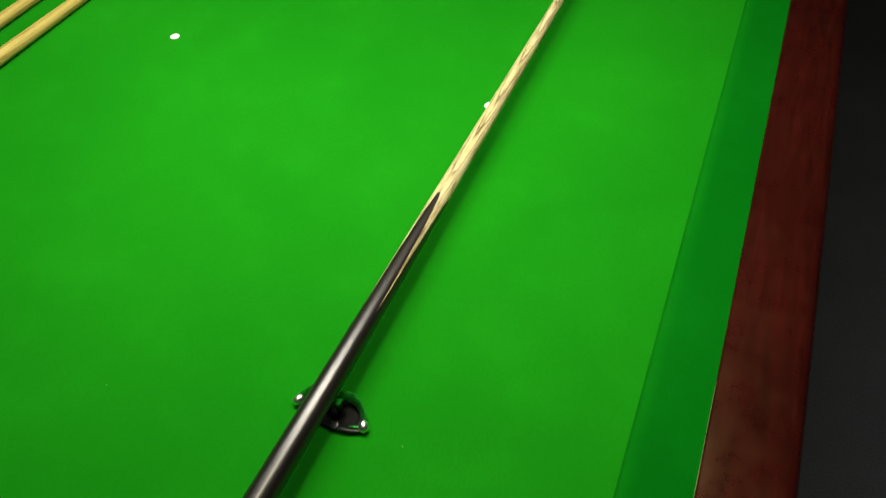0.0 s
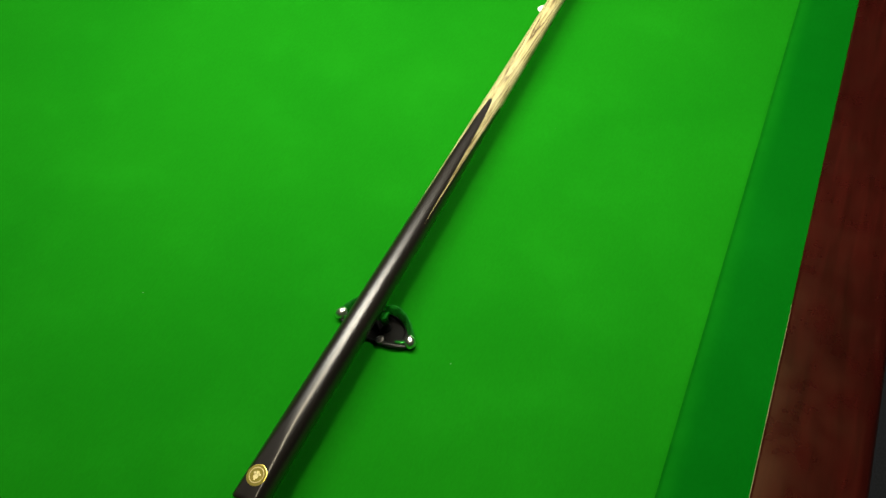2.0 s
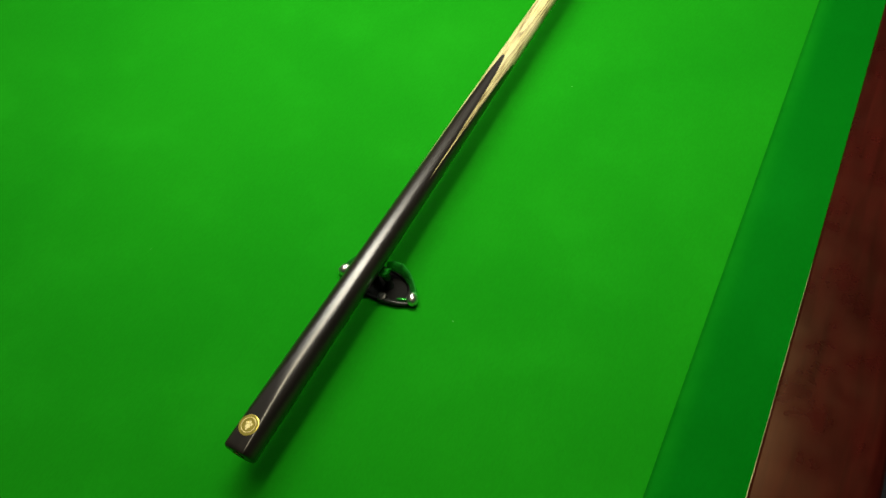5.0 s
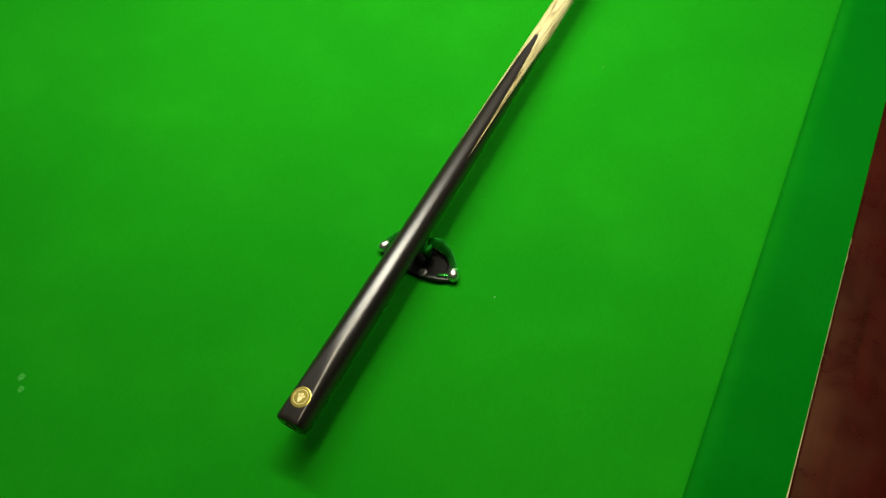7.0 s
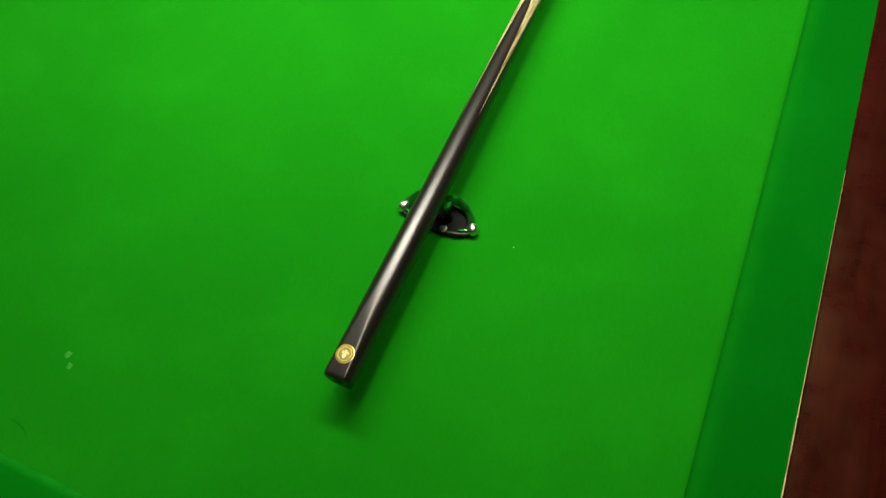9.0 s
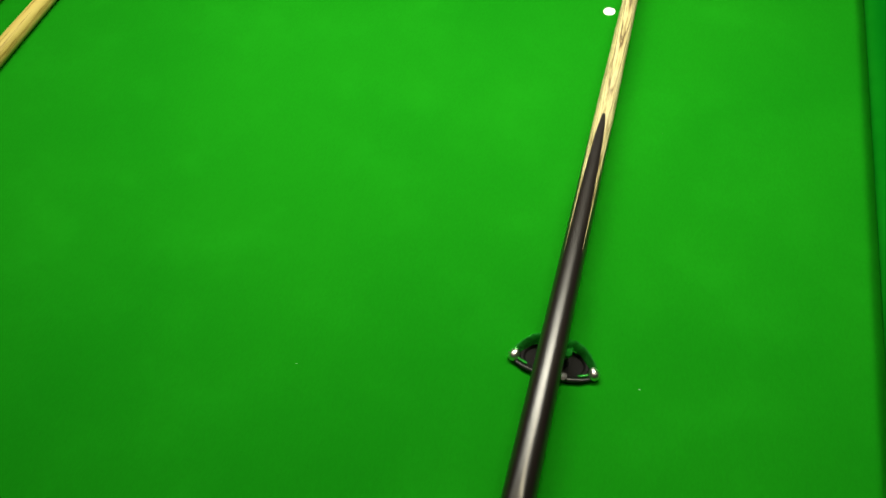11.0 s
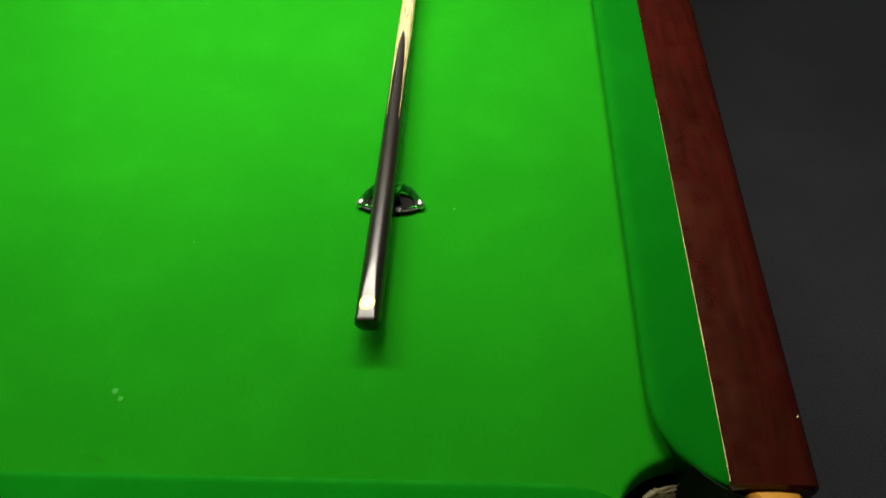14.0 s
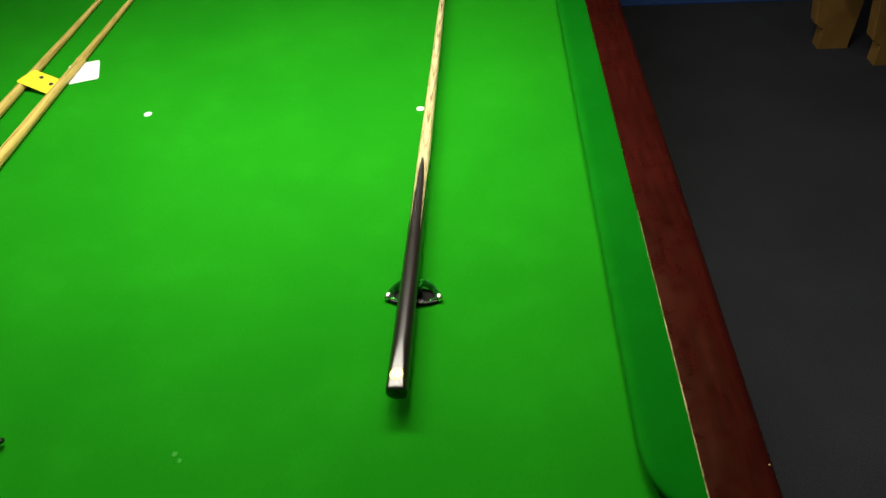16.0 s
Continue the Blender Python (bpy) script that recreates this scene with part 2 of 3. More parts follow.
def loft(bm, rings, closed_ring=True, caps=True):
    """Skins rings of equally many points."""
    rows = [[bm.verts.new(p) for p in ring] for ring in rings]
    count = len(rows[0])
    for a, b in zip(rows, rows[1:]):
        for i in range(count if closed_ring else count - 1):
            j = (i + 1) % count
            bm.faces.new((a[i], a[j], b[j], b[i]))
    if caps and closed_ring:
        bm.faces.new(rows[0])
        bm.faces.new(rows[-1])
    return bm


def disc(bm, radius, z0, z1, count=24, wobble=0.0, centre=(0, 0)):
    rings = []
    wob = [1 + wobble * random.uniform(-1, 1) for _ in range(count)]
    for z, k in ((z0, 1.0), (z0 + (z1 - z0) * 0.7, 1.0), (z1, 0.94)):
        rings.append([(centre[0] + radius * k * wob[i] * math.cos(2 * math.pi * i / count),
                       centre[1] + radius * k * wob[i] * math.sin(2 * math.pi * i / count), z) for i in range(count)])
    return loft(bm, rings)


def tube(bm, points, radii, sides=8, closed=False):
    """A tube along points."""
    points = [Vector(p) for p in points]
    count = len(points)
    rings = []
    for i, p in enumerate(points):
        if closed:
            ahead = (points[(i + 1) % count] - points[i - 1]).normalized()
        else:
            ahead = (points[min(i + 1, count - 1)] - points[max(i - 1, 0)]).normalized()
        side = ahead.cross(Vector((0, 0, 1)))
        side = side.normalized() if side.length > 1e-4 else Vector((1, 0, 0))
        up = side.cross(ahead)
        r = radii[i] if isinstance(radii, (list, tuple)) else radii
        rings.append([p + r * (math.cos(2 * math.pi * k / sides) * side + math.sin(2 * math.pi * k / sides) * up) for k in range(sides)])
    if closed:
        rings.append(rings[0])
    loft(bm, rings, caps=not closed)
    if closed:
        bmesh.ops.remove_doubles(bm, verts=bm.verts, dist=1e-6)
    return bm


# ---------------------------------------------------------------- room
def room():
    x0, x1, y0, y1, top = -5.2, 3.6, -3.4, 6.4, 2.9
    part("floor", box(bmesh.new(), x0, x1, y0, y1, -0.12, 0.0), CARPET, label="dark charcoal carpet floor of the hall", kind="structure")
    part("ceiling", box(bmesh.new(), x0, x1, y0, y1, top, top + 0.12), CEILING, label="plain dark ceiling", kind="structure")
    part("wall_north", box(bmesh.new(), x0 - 0.15, x1 + 0.15, y1, y1 + 0.15, -0.12, top + 0.12), WALL, label="plain dark painted wall", kind="structure")
    part("wall_south", box(bmesh.new(), x0 - 0.15, x1 + 0.15, y0 - 0.15, y0, -0.12, top + 0.12), WALL, label="plain dark painted wall", kind="structure")
    part("wall_east", box(bmesh.new(), x1, x1 + 0.15, y0, y1, -0.12, top + 0.12), WALL, label="plain dark painted wall", kind="structure")
    part("wall_west", box(bmesh.new(), x0 - 0.15, x0, y0, y1, -0.12, top + 0.12), WALL, label="plain dark painted wall", kind="structure")
    mat = part("floor_mat", box(bmesh.new(), 0.2, 1.95, 3.06, 4.3, 0.0, 0.012, 0.004), BLUE_MAT, label="dull blue floor mat lying on the carpet")
    tagged(mat, category="mat")


# ---------------------------------------------------------------- snooker table
def end_inset(s):
    """How far the nose turns back from its line, s metres from the corner of the noses along the cushion."""
    knots = ((-0.001, 0.0625), (0.004, 0.052), (0.010, 0.043), (0.018, 0.034), (0.033, 0.019), (0.048, 0.0105), (0.063, 0.005), (0.080, 0.002), (0.098, 0.0006), (0.118, 0.0))
    for (a, da), (b, db) in zip(knots, knots[1:]):
        if s <= b:
            return da + (db - da) * max(0.0, (s - a) / (b - a))
    return 0.0


def cushion(length):
    """A cushion along +y from corner to corner, nose at x = 0, wood at x = CW."""
    near = [-0.001 + 0.119 * (i / 22) ** 1.5 for i in range(23)]
    stations = near + [0.2 + (length - 0.4) * i / 24 for i in range(25)] + [length - s for s in reversed(near)]
    rings = []
    for s in stations:
        d = end_inset(min(s, length - s))
        room_left = CW - d
        k = min(1.0, room_left / 0.03)
        ring = []
        foot = BED - 0.002 - 0.044 * min(1.0, max(0.0, (d - 0.012) / 0.012))
        for off, z in ((room_left, foot), (0.013 * k, foot), (0.0085 * k, BED + 0.012), (0.0026 * k, NOSE - 0.014),
                       (0.0, NOSE - 0.0085), (0.0010 * k, NOSE - 0.0052), (0.0034 * k, NOSE - 0.0026), (0.0075 * k, NOSE - 0.0009), (0.013 * k, NOSE), (0.024 * k, NOSE + 0.0014), (room_left, RAIL - 0.001)):
            ring.append((d + off, s, z))
        rings.append(ring)
    return loft(bmesh.new(), rings)


def rail(length):
    """A wooden rail along +y, inner edge at x = CW."""
    outline = ((CW, 0.795), (CW, RAIL - 0.002), (CW + 0.002, RAIL), (RW - 0.014, RAIL), (RW - 0.007, RAIL - 0.002), (RW - 0.002, RAIL - 0.007),
               (RW, RAIL - 0.014), (RW, RAIL - 0.050), (RW - 0.006, RAIL - 0.056), (RW - 0.006, RAIL - 0.066), (RW + 0.004, RAIL - 0.074), (RW + 0.004, RAIL - 0.100),
               (RW - 0.012, RAIL - 0.112), (RW - 0.016, 0.70))
    ends = ((0.0, 0.003), (0.003, 0.0), (length - 0.003, 0.0), (length, 0.003))
    rings = [[(x + (inset if x < 0.1 else -inset), -0.004 + y, z - (inset if z > 0.8 else 0)) for x, z in outline] for y, inset in ends]
    return loft(bmesh.new(), rings)


def edge_strip(length):
    """The thin, chipped, bare edge where cloth meets wood."""
    rnd = random.Random(5)
    rings, y = [], 0.001 if length > 2 else 0.20
    while y < (0.52 if length > 2 else length - 0.1):
        wide = rnd.choice((0.00006, 0.0003, 0.0004, 0.0006, 0.0008)) + (0.0008 if 0.14 < y < 0.26 and rnd.random() < 0.5 else 0)
        if length > 2:
            wide *= 0.8 * min(1.0, max(0.10, (0.47 - y) / 0.30))
        else:
            wide = rnd.choice((0.0005, 0.0007, 0.0009)) * min(1.0, (y - 0.18) / 0.15)
        h = RAIL + 0.0006
        rings.append([(CW - wide * 0.5, y, RAIL - 0.003), (CW - wide * 0.5, y, h), (CW + wide * 0.5, y, h), (CW + wide * 0.5, y, RAIL - 0.003)])
        y += rnd.uniform(0.004, 0.02)
    return loft(bmesh.new(), rings)


POCKET = (0.042, -0.042)


def pocket_leather():
    """A padded leather cap round the corner pocket."""
    outer = [(0.1335, -0.0065)] + [(0.1365, -0.03), (0.137, -0.055)]
    for i in range(9):
        a = radians(-90 * i / 8)
        outer.append((0.077 + 0.060 * math.cos(a), -0.077 + 0.060 * math.sin(a)))
    outer += [(0.055, -0.137), (0.03, -0.1365), (0.0065, -0.1335)]
    count = len(outer)
    rings = []
    for i, (ox, oy) in enumerate(outer):
        a = radians(42 - 174 * i / (count - 1))
        ix, iy = POCKET[0] + 0.0505 * math.cos(a), POCKET[1] + 0.0505 * math.sin(a)
        end = 0.004 if i in (0, count - 1) else 0.0
        ring = []
        for f, z in ((0.10, RAIL - 0.048), (0.0, RAIL - 0.030), (-0.02, RAIL - 0.010), (0.03, RAIL - 0.002), (0.12, RAIL + 0.0025), (0.3, RAIL + 0.003), (0.6, RAIL + 0.001),
                     (0.86, RAIL - 0.004), (0.97, RAIL - 0.012), (1.0, RAIL - 0.03), (1.0, RAIL - 0.085), (0.9, RAIL - 0.09), (0.4, RAIL - 0.07)):
            ring.append((ix + (ox - ix) * f, iy + (oy - iy) * f, z - (end if z > RAIL - 0.02 else 0)))
        rings.append(ring)
    return loft(bmesh.new(), rings)


def pocket_net():
    """A knotted net bag under the pocket: two crossing families of cords and a rim."""
    bm = bmesh.new()
    rnd = random.Random(9)
    steps, strands = 30, 15

    def at(a, f):
        r = (0.052 - 0.005 * math.sin(f * 4.5) + 0.012 * max(0.0, math.sin(a) - math.cos(a)) * 0.7071) * (1 - max(0, f - 0.72) ** 2 * 10)
        lean = (math.cos(a) - math.sin(a)) * 0.7071
        rim = BED - 0.015 + 0.022 * lean
        return Vector((POCKET[0] + r * math.cos(a), POCKET[1] + r * math.sin(a), rim + (BED - 0.20 - rim) * f))

    for turn in (1, -1):
        for s in range(strands):
            base = 2 * math.pi * s / strands
            pts = []
            for i in range(steps + 1):
                f = i / steps
                a = base + turn * (0.95 * f * 2 * math.pi * 0.75)
                p = at(a, f)
                pts.append(p + Vector((rnd.uniform(-1, 1), rnd.uniform(-1, 1), rnd.uniform(-1, 1))) * 0.0015)
            tube(bm, pts, [0.0021 * rnd.uniform(0.8, 1.5) for _ in pts], 5)
    for f in (0.0, 0.03):
        tube(bm, [at(2 * math.pi * i / 32, f) for i in range(32)], 0.0011, 5)
    return bm


def pocket_lining(flip):
    """A cloth flap that carries the cushion's end face down into the pocket."""
    plan = ((0.033, 0.0165), (0.042, 0.0085), (0.0515, 0.0022), (0.0625, -0.0032), (0.075, -0.009), (0.0865, -0.016))
    rings = []
    for i, (x, y) in enumerate(plan):
        low, high = BED - 0.050 - 0.007 * i, RAIL - 0.0045 - 0.0022 * i
        ring = [(x, y, low), (x, y, high), (x + 0.0006, y + 0.001, high), (x + 0.0006, y + 0.001, low)]
        rings.append([(-q, -p, z) for p, q, z in ring] if flip else ring)
    return loft(bmesh.new(), rings)


def bed_cloth():
    """The cloth over the slate, rounded off into the corner pockets."""
    def corner(sx, sy):
        pts = []
        for i in range(15):
            a = radians(182 - 94 * i / 14)
            pts.append((POCKET[0] + 0.079 * math.cos(a), POCKET[1] + 0.079 * math.sin(a)))
        pts = [(x if sx > 0 else -WIDE - x, y if sy > 0 else LONG - y) for x, y in pts]
        return pts if sx * sy > 0 else list(reversed(pts))
    # anticlockwise: near right, far right, far left, near left
    outline = corner(1, 1) + [(CW, 0.09), (CW, LONG - 0.09)] + corner(1, -1) + [(-0.09, LONG + CW), (-WIDE + 0.09, LONG + CW)]
    outline += corner(-1, -1) + [(-WIDE - CW, LONG - 0.09), (-WIDE - CW, 0.09)] + corner(-1, 1) + [(-WIDE + 0.09, -CW), (-0.09, -CW)]
    mid = Vector((-WIDE / 2, LONG / 2))
    rings = []
    for grow, z in ((0.0, BED - 0.05), (0.0, BED - 0.010), (0.0015, BED - 0.004), (0.0045, BED - 0.001), (0.010, BED)):
        ring = []
        for x, y in outline:
            v = (mid - Vector((x, y))).normalized() * grow
            ring.append((x + v.x, y + v.y, z))
        rings.append(ring)
    return loft(bmesh.new(), rings)


def turned_leg():
    rings = []
    for r, z in ((0.055, 0.0), (0.062, 0.02), (0.06, 0.05), (0.045, 0.07), (0.05, 0.12), (0.065, 0.2), (0.078, 0.32), (0.08, 0.40), (0.06, 0.46), (0.075, 0.48), (0.075, 0.56)):
        rings.append([(r * math.cos(2 * math.pi * i / 20), r * math.sin(2 * math.pi * i / 20), z) for i in range(20)])
    return loft(bmesh.new(), rings)


def snooker_table():
    table = thing("snooker_table", "full-size snooker table with green baize and red mahogany rails", "snooker table")
    part("bed_cloth", bed_cloth(), BED_CLOTH, table, "bright green baize with faint chalk marks", True)
    right = Matrix.Identity(4)
    left = pose(-WIDE, LONG, 0, 0, 0, 180)
    near = pose(0, 0, 0, 0, 0, -90) @ Matrix.Diagonal((1, -1, 1, 1))
    far = pose(-WIDE, LONG, 0, 0, 0, 90) @ Matrix.Diagonal((1, -1, 1, 1))
    for length, spots in ((LONG, (right, left)), (WIDE, (near, far))):
        first = [part("cushion", cushion(length), CUSHION_SHADE_CLOTH if length > 2 else END_SHADE_CLOTH, table, "", True), part("rail", rail(length + 0.008), MAHOGANY, table, "polished red mahogany rail", True),
                 part("cloth_edge", edge_strip(length), CREAM, table, "pale chipped edge of the cloth")]
        for n, m in enumerate(spots):
            for ob in first:
                if n == 0:
                    ob.matrix_world = m
                else:
                    twin = new(ob.name.split(".")[0], ob.data)
                    twin.parent = table
                    twin.matrix_world = m
                    tagged(twin, ob.get("label", ""))
    cap = part("pocket_leather", pocket_leather(), LEATHER, table, "ochre leather pocket cap", True)
    linings = [part("lining", pocket_lining(flip), FACING, cap, "blackish green pocket facing", True) for flip in (False, True)]
    net = part("net", pocket_net(), NET, cap, "cream knotted string net", True)
    for sx, sy in ((-1, 1), (1, -1), (-1, -1)):
        m = Matrix.Translation((0 if sx > 0 else -WIDE, 0 if sy > 0 else LONG, 0)) @ Matrix.Diagonal((sx, sy, 1, 1))
        twin = new("pocket_leather", cap.data)
        twin.parent, twin.matrix_world = table, m
        for piece in (net, *linings):
            new(piece.name.split(".")[0], piece.data).parent = twin
    apron = bmesh.new()
    for x0, x1, y0, y1 in ((CW + 0.005, CW + 0.04, 0.05, LONG - 0.05), (-WIDE - CW - 0.04, -WIDE - CW - 0.005, 0.05, LONG - 0.05),
                           (-WIDE + 0.05, -0.05, -CW - 0.04, -CW - 0.005), (-WIDE + 0.05, -0.05, LONG + CW + 0.005, LONG + CW + 0.04)):
        box(apron, x0, x1, y0, y1, 0.52, 0.735, 0.004)
    part("apron", apron, MAHOGANY, table)
    part("slate_bed", box(bmesh.new(), -WIDE + 0.05, -0.05, 0.10, LONG - 0.10, 0.72, BED - 0.012), BLACK_RUBBER, table)
    leg = part("leg", turned_leg(), MAHOGANY, table, "", True)
    spots = [(x, y) for x in (-0.06, -WIDE + 0.06) for y in (0.12, 1.22, 2.35, LONG - 0.12)]
    leg.location = (*spots[0], 0)
    for x, y in spots[1:]:
        twin = new("leg", leg.data)
        twin.parent, twin.location = table, (x, y, 0)
    # two round position stickers and worn chalk marks on the cloth
    for x, y in ((-0.885, 0.893), (-0.308, 0.887)):
        ob = part("spot_sticker", disc(bmesh.new(), 0.0080, 0, 0.0006), WHITE, table, "small round white sticker")
        ob.location = (x, y, BED)
    for x, y, r in ((-0.575, 0.100, 0.0036), (-0.566, 0.091, 0.0030)):
        ob = part("chalk_mark", disc(bmesh.new(), r, 0, 0.0004, 18, 0.3), CHALK, table, "pale worn chalk dot")
        ob.location = (x, y, BED)
    chip = part("rail_chip", box(bmesh.new(), -0.0007, 0.0007, -0.0010, 0.0010, -0.002, 0.0006, 0.0003, 1), CREAM, table, "small pale chip in the varnish")
    chip.location = (0.1405, 0.066, RAIL - 0.0018)
    return table


# ---------------------------------------------------------------- cues
CUE = 1.45


def cue(name_label, m, ebony=True, collar=0.0):
    """A snooker cue along +y, butt at the origin: with a spliced ebony butt, or plain ash and thicker."""
    def cue_radius(y):
        return 0.0146 - 0.0096 * (y / CUE) ** 0.92 if ebony else max(0.0045, 0.0146 - 0.0083 * y)

    stick = thing("snooker_cue", name_label, "cue", m, "snooker cues on the table")
    cols = 96
    tip_y, low_y = 0.490, 0.291

    def splice(a):
        d = abs(((math.degrees(a) - 4 + 45) % 90) - 45) / 45
        return low_y + (tip_y - low_y) * (1 - d ** 2.5) ** 0.72

    def point(a, y, r=None):
        r = cue_radius(y) if r is None else r
        x, z = r * math.sin(a), r * math.cos(a)
        if y < 0.105 and ebony:
            z = min(z, 0.0109 + 0.044 * y)
        return (x, y, z)

    angles = [2 * math.pi * i / cols for i in range(cols)]
    rings = [[(0.3 * p[0], 0.0, 0.3 * p[2]) for p in (point(a, 0.003) for a in angles)]]
    for y, k in ((0.0, 0.86), (0.0006, 0.93), (0.002, 0.98), (0.0045, 1.0)):
        rings.append([(p[0] * k, y, p[2] * k) for p in (point(a, 0.0045) for a in angles)])
    for f in [0.014 * i for i in range(1, 9)]:
        rings.append([point(a, f) for a in angles])
    for f in (0.15, 0.3, 0.45, 0.6, 0.75, 0.88, 1.0):
        rings.append([point(a, 0.112 + (splice(a) - 0.112) * f) for a in angles])
    part("butt", loft(bmesh.new(), rings, caps=True), EBONY if ebony else GOLDEN_ASH, stick, "black ebony butt with a long flat" if ebony else "thick pale ash butt", True)
    rings = []
    for f in [i / 40 for i in range(41)]:
        rings.append([point(a, splice(a) * (1 - f) + (CUE - 0.022) * f) for a in angles])
    part("shaft", loft(bmesh.new(), rings, caps=False), ASH if ebony else GOLDEN_ASH, stick, "pale ash shaft with dark arrow grain" if ebony else "golden ash shaft", True)
    ring = lambda y, r: [(r * math.sin(a), y, r * math.cos(a)) for a in angles[::4]]
    part("ferrule", loft(bmesh.new(), [ring(CUE - 0.022, 0.0051), ring(CUE - 0.008, 0.0049)]), BRASS, stick, "brass ferrule", True)
    part("tip", loft(bmesh.new(), [ring(CUE - 0.008, 0.0049), ring(CUE - 0.002, 0.0049), ring(CUE, 0.003)]), BLUE, stick, "blue chalked leather tip", True)
    part("joint_plug", loft(bmesh.new(), [ring(-0.0008, 0.0035), ring(-0.0008, 0.0052), ring(0.002, 0.0055)]), AGED_BRASS, stick, "brass screw socket in the end", True)
    if collar:
        r = cue_radius(collar)
        part("collar", loft(bmesh.new(), [ring(collar - 0.012, r + 0.0006), ring(collar - 0.010, r + 0.0016), ring(collar, r + 0.0016), ring(collar + 0.001, r * 0.9)]), GOLDEN_ASH, stick, "raised wooden collar", True)
        part("groove", box(bmesh.new(), 0.0025, 0.004, collar - 0.12, collar - 0.02, r - 0.003, r + 0.0003, 0.0004, 1), INK, stick, "dark slit")
    if not ebony:
        return stick
    # round gold badge let into the flat
    badge = part("badge", disc(bmesh.new(), 0.0088, 0, 0.0005, 40), GOLD, stick, "round gold emblem")
    tilt = math.degrees(math.atan(0.044))
    badge.matrix_local = pose(0, 0.0215, 0.0109 + 0.044 * 0.0215 - 0.0001, tilt, 0, 0)
    rim = bmesh.new()
    tube(rim, [(0.0062 * math.cos(a), 0.0062 * math.sin(a), 0.0006) for a in angles[::4]], 0.00035, 6, True)
    part("badge_ring", rim, BRIGHT_GOLD, badge, "", True)
    mark = bmesh.new()
    for x, y, r in ((0, -0.0012, 0.0022), (-0.0024, 0.0012, 0.0011), (0.0024, 0.0012, 0.0011), (0, 0.0022, 0.0014), (0, -0.0036, 0.0009)):
        disc(mark, r, 0.0004, 0.0008, 10, 0.0, (x, y))
    part("badge_emblem", mark, BRIGHT_GOLD, badge)
    return stick


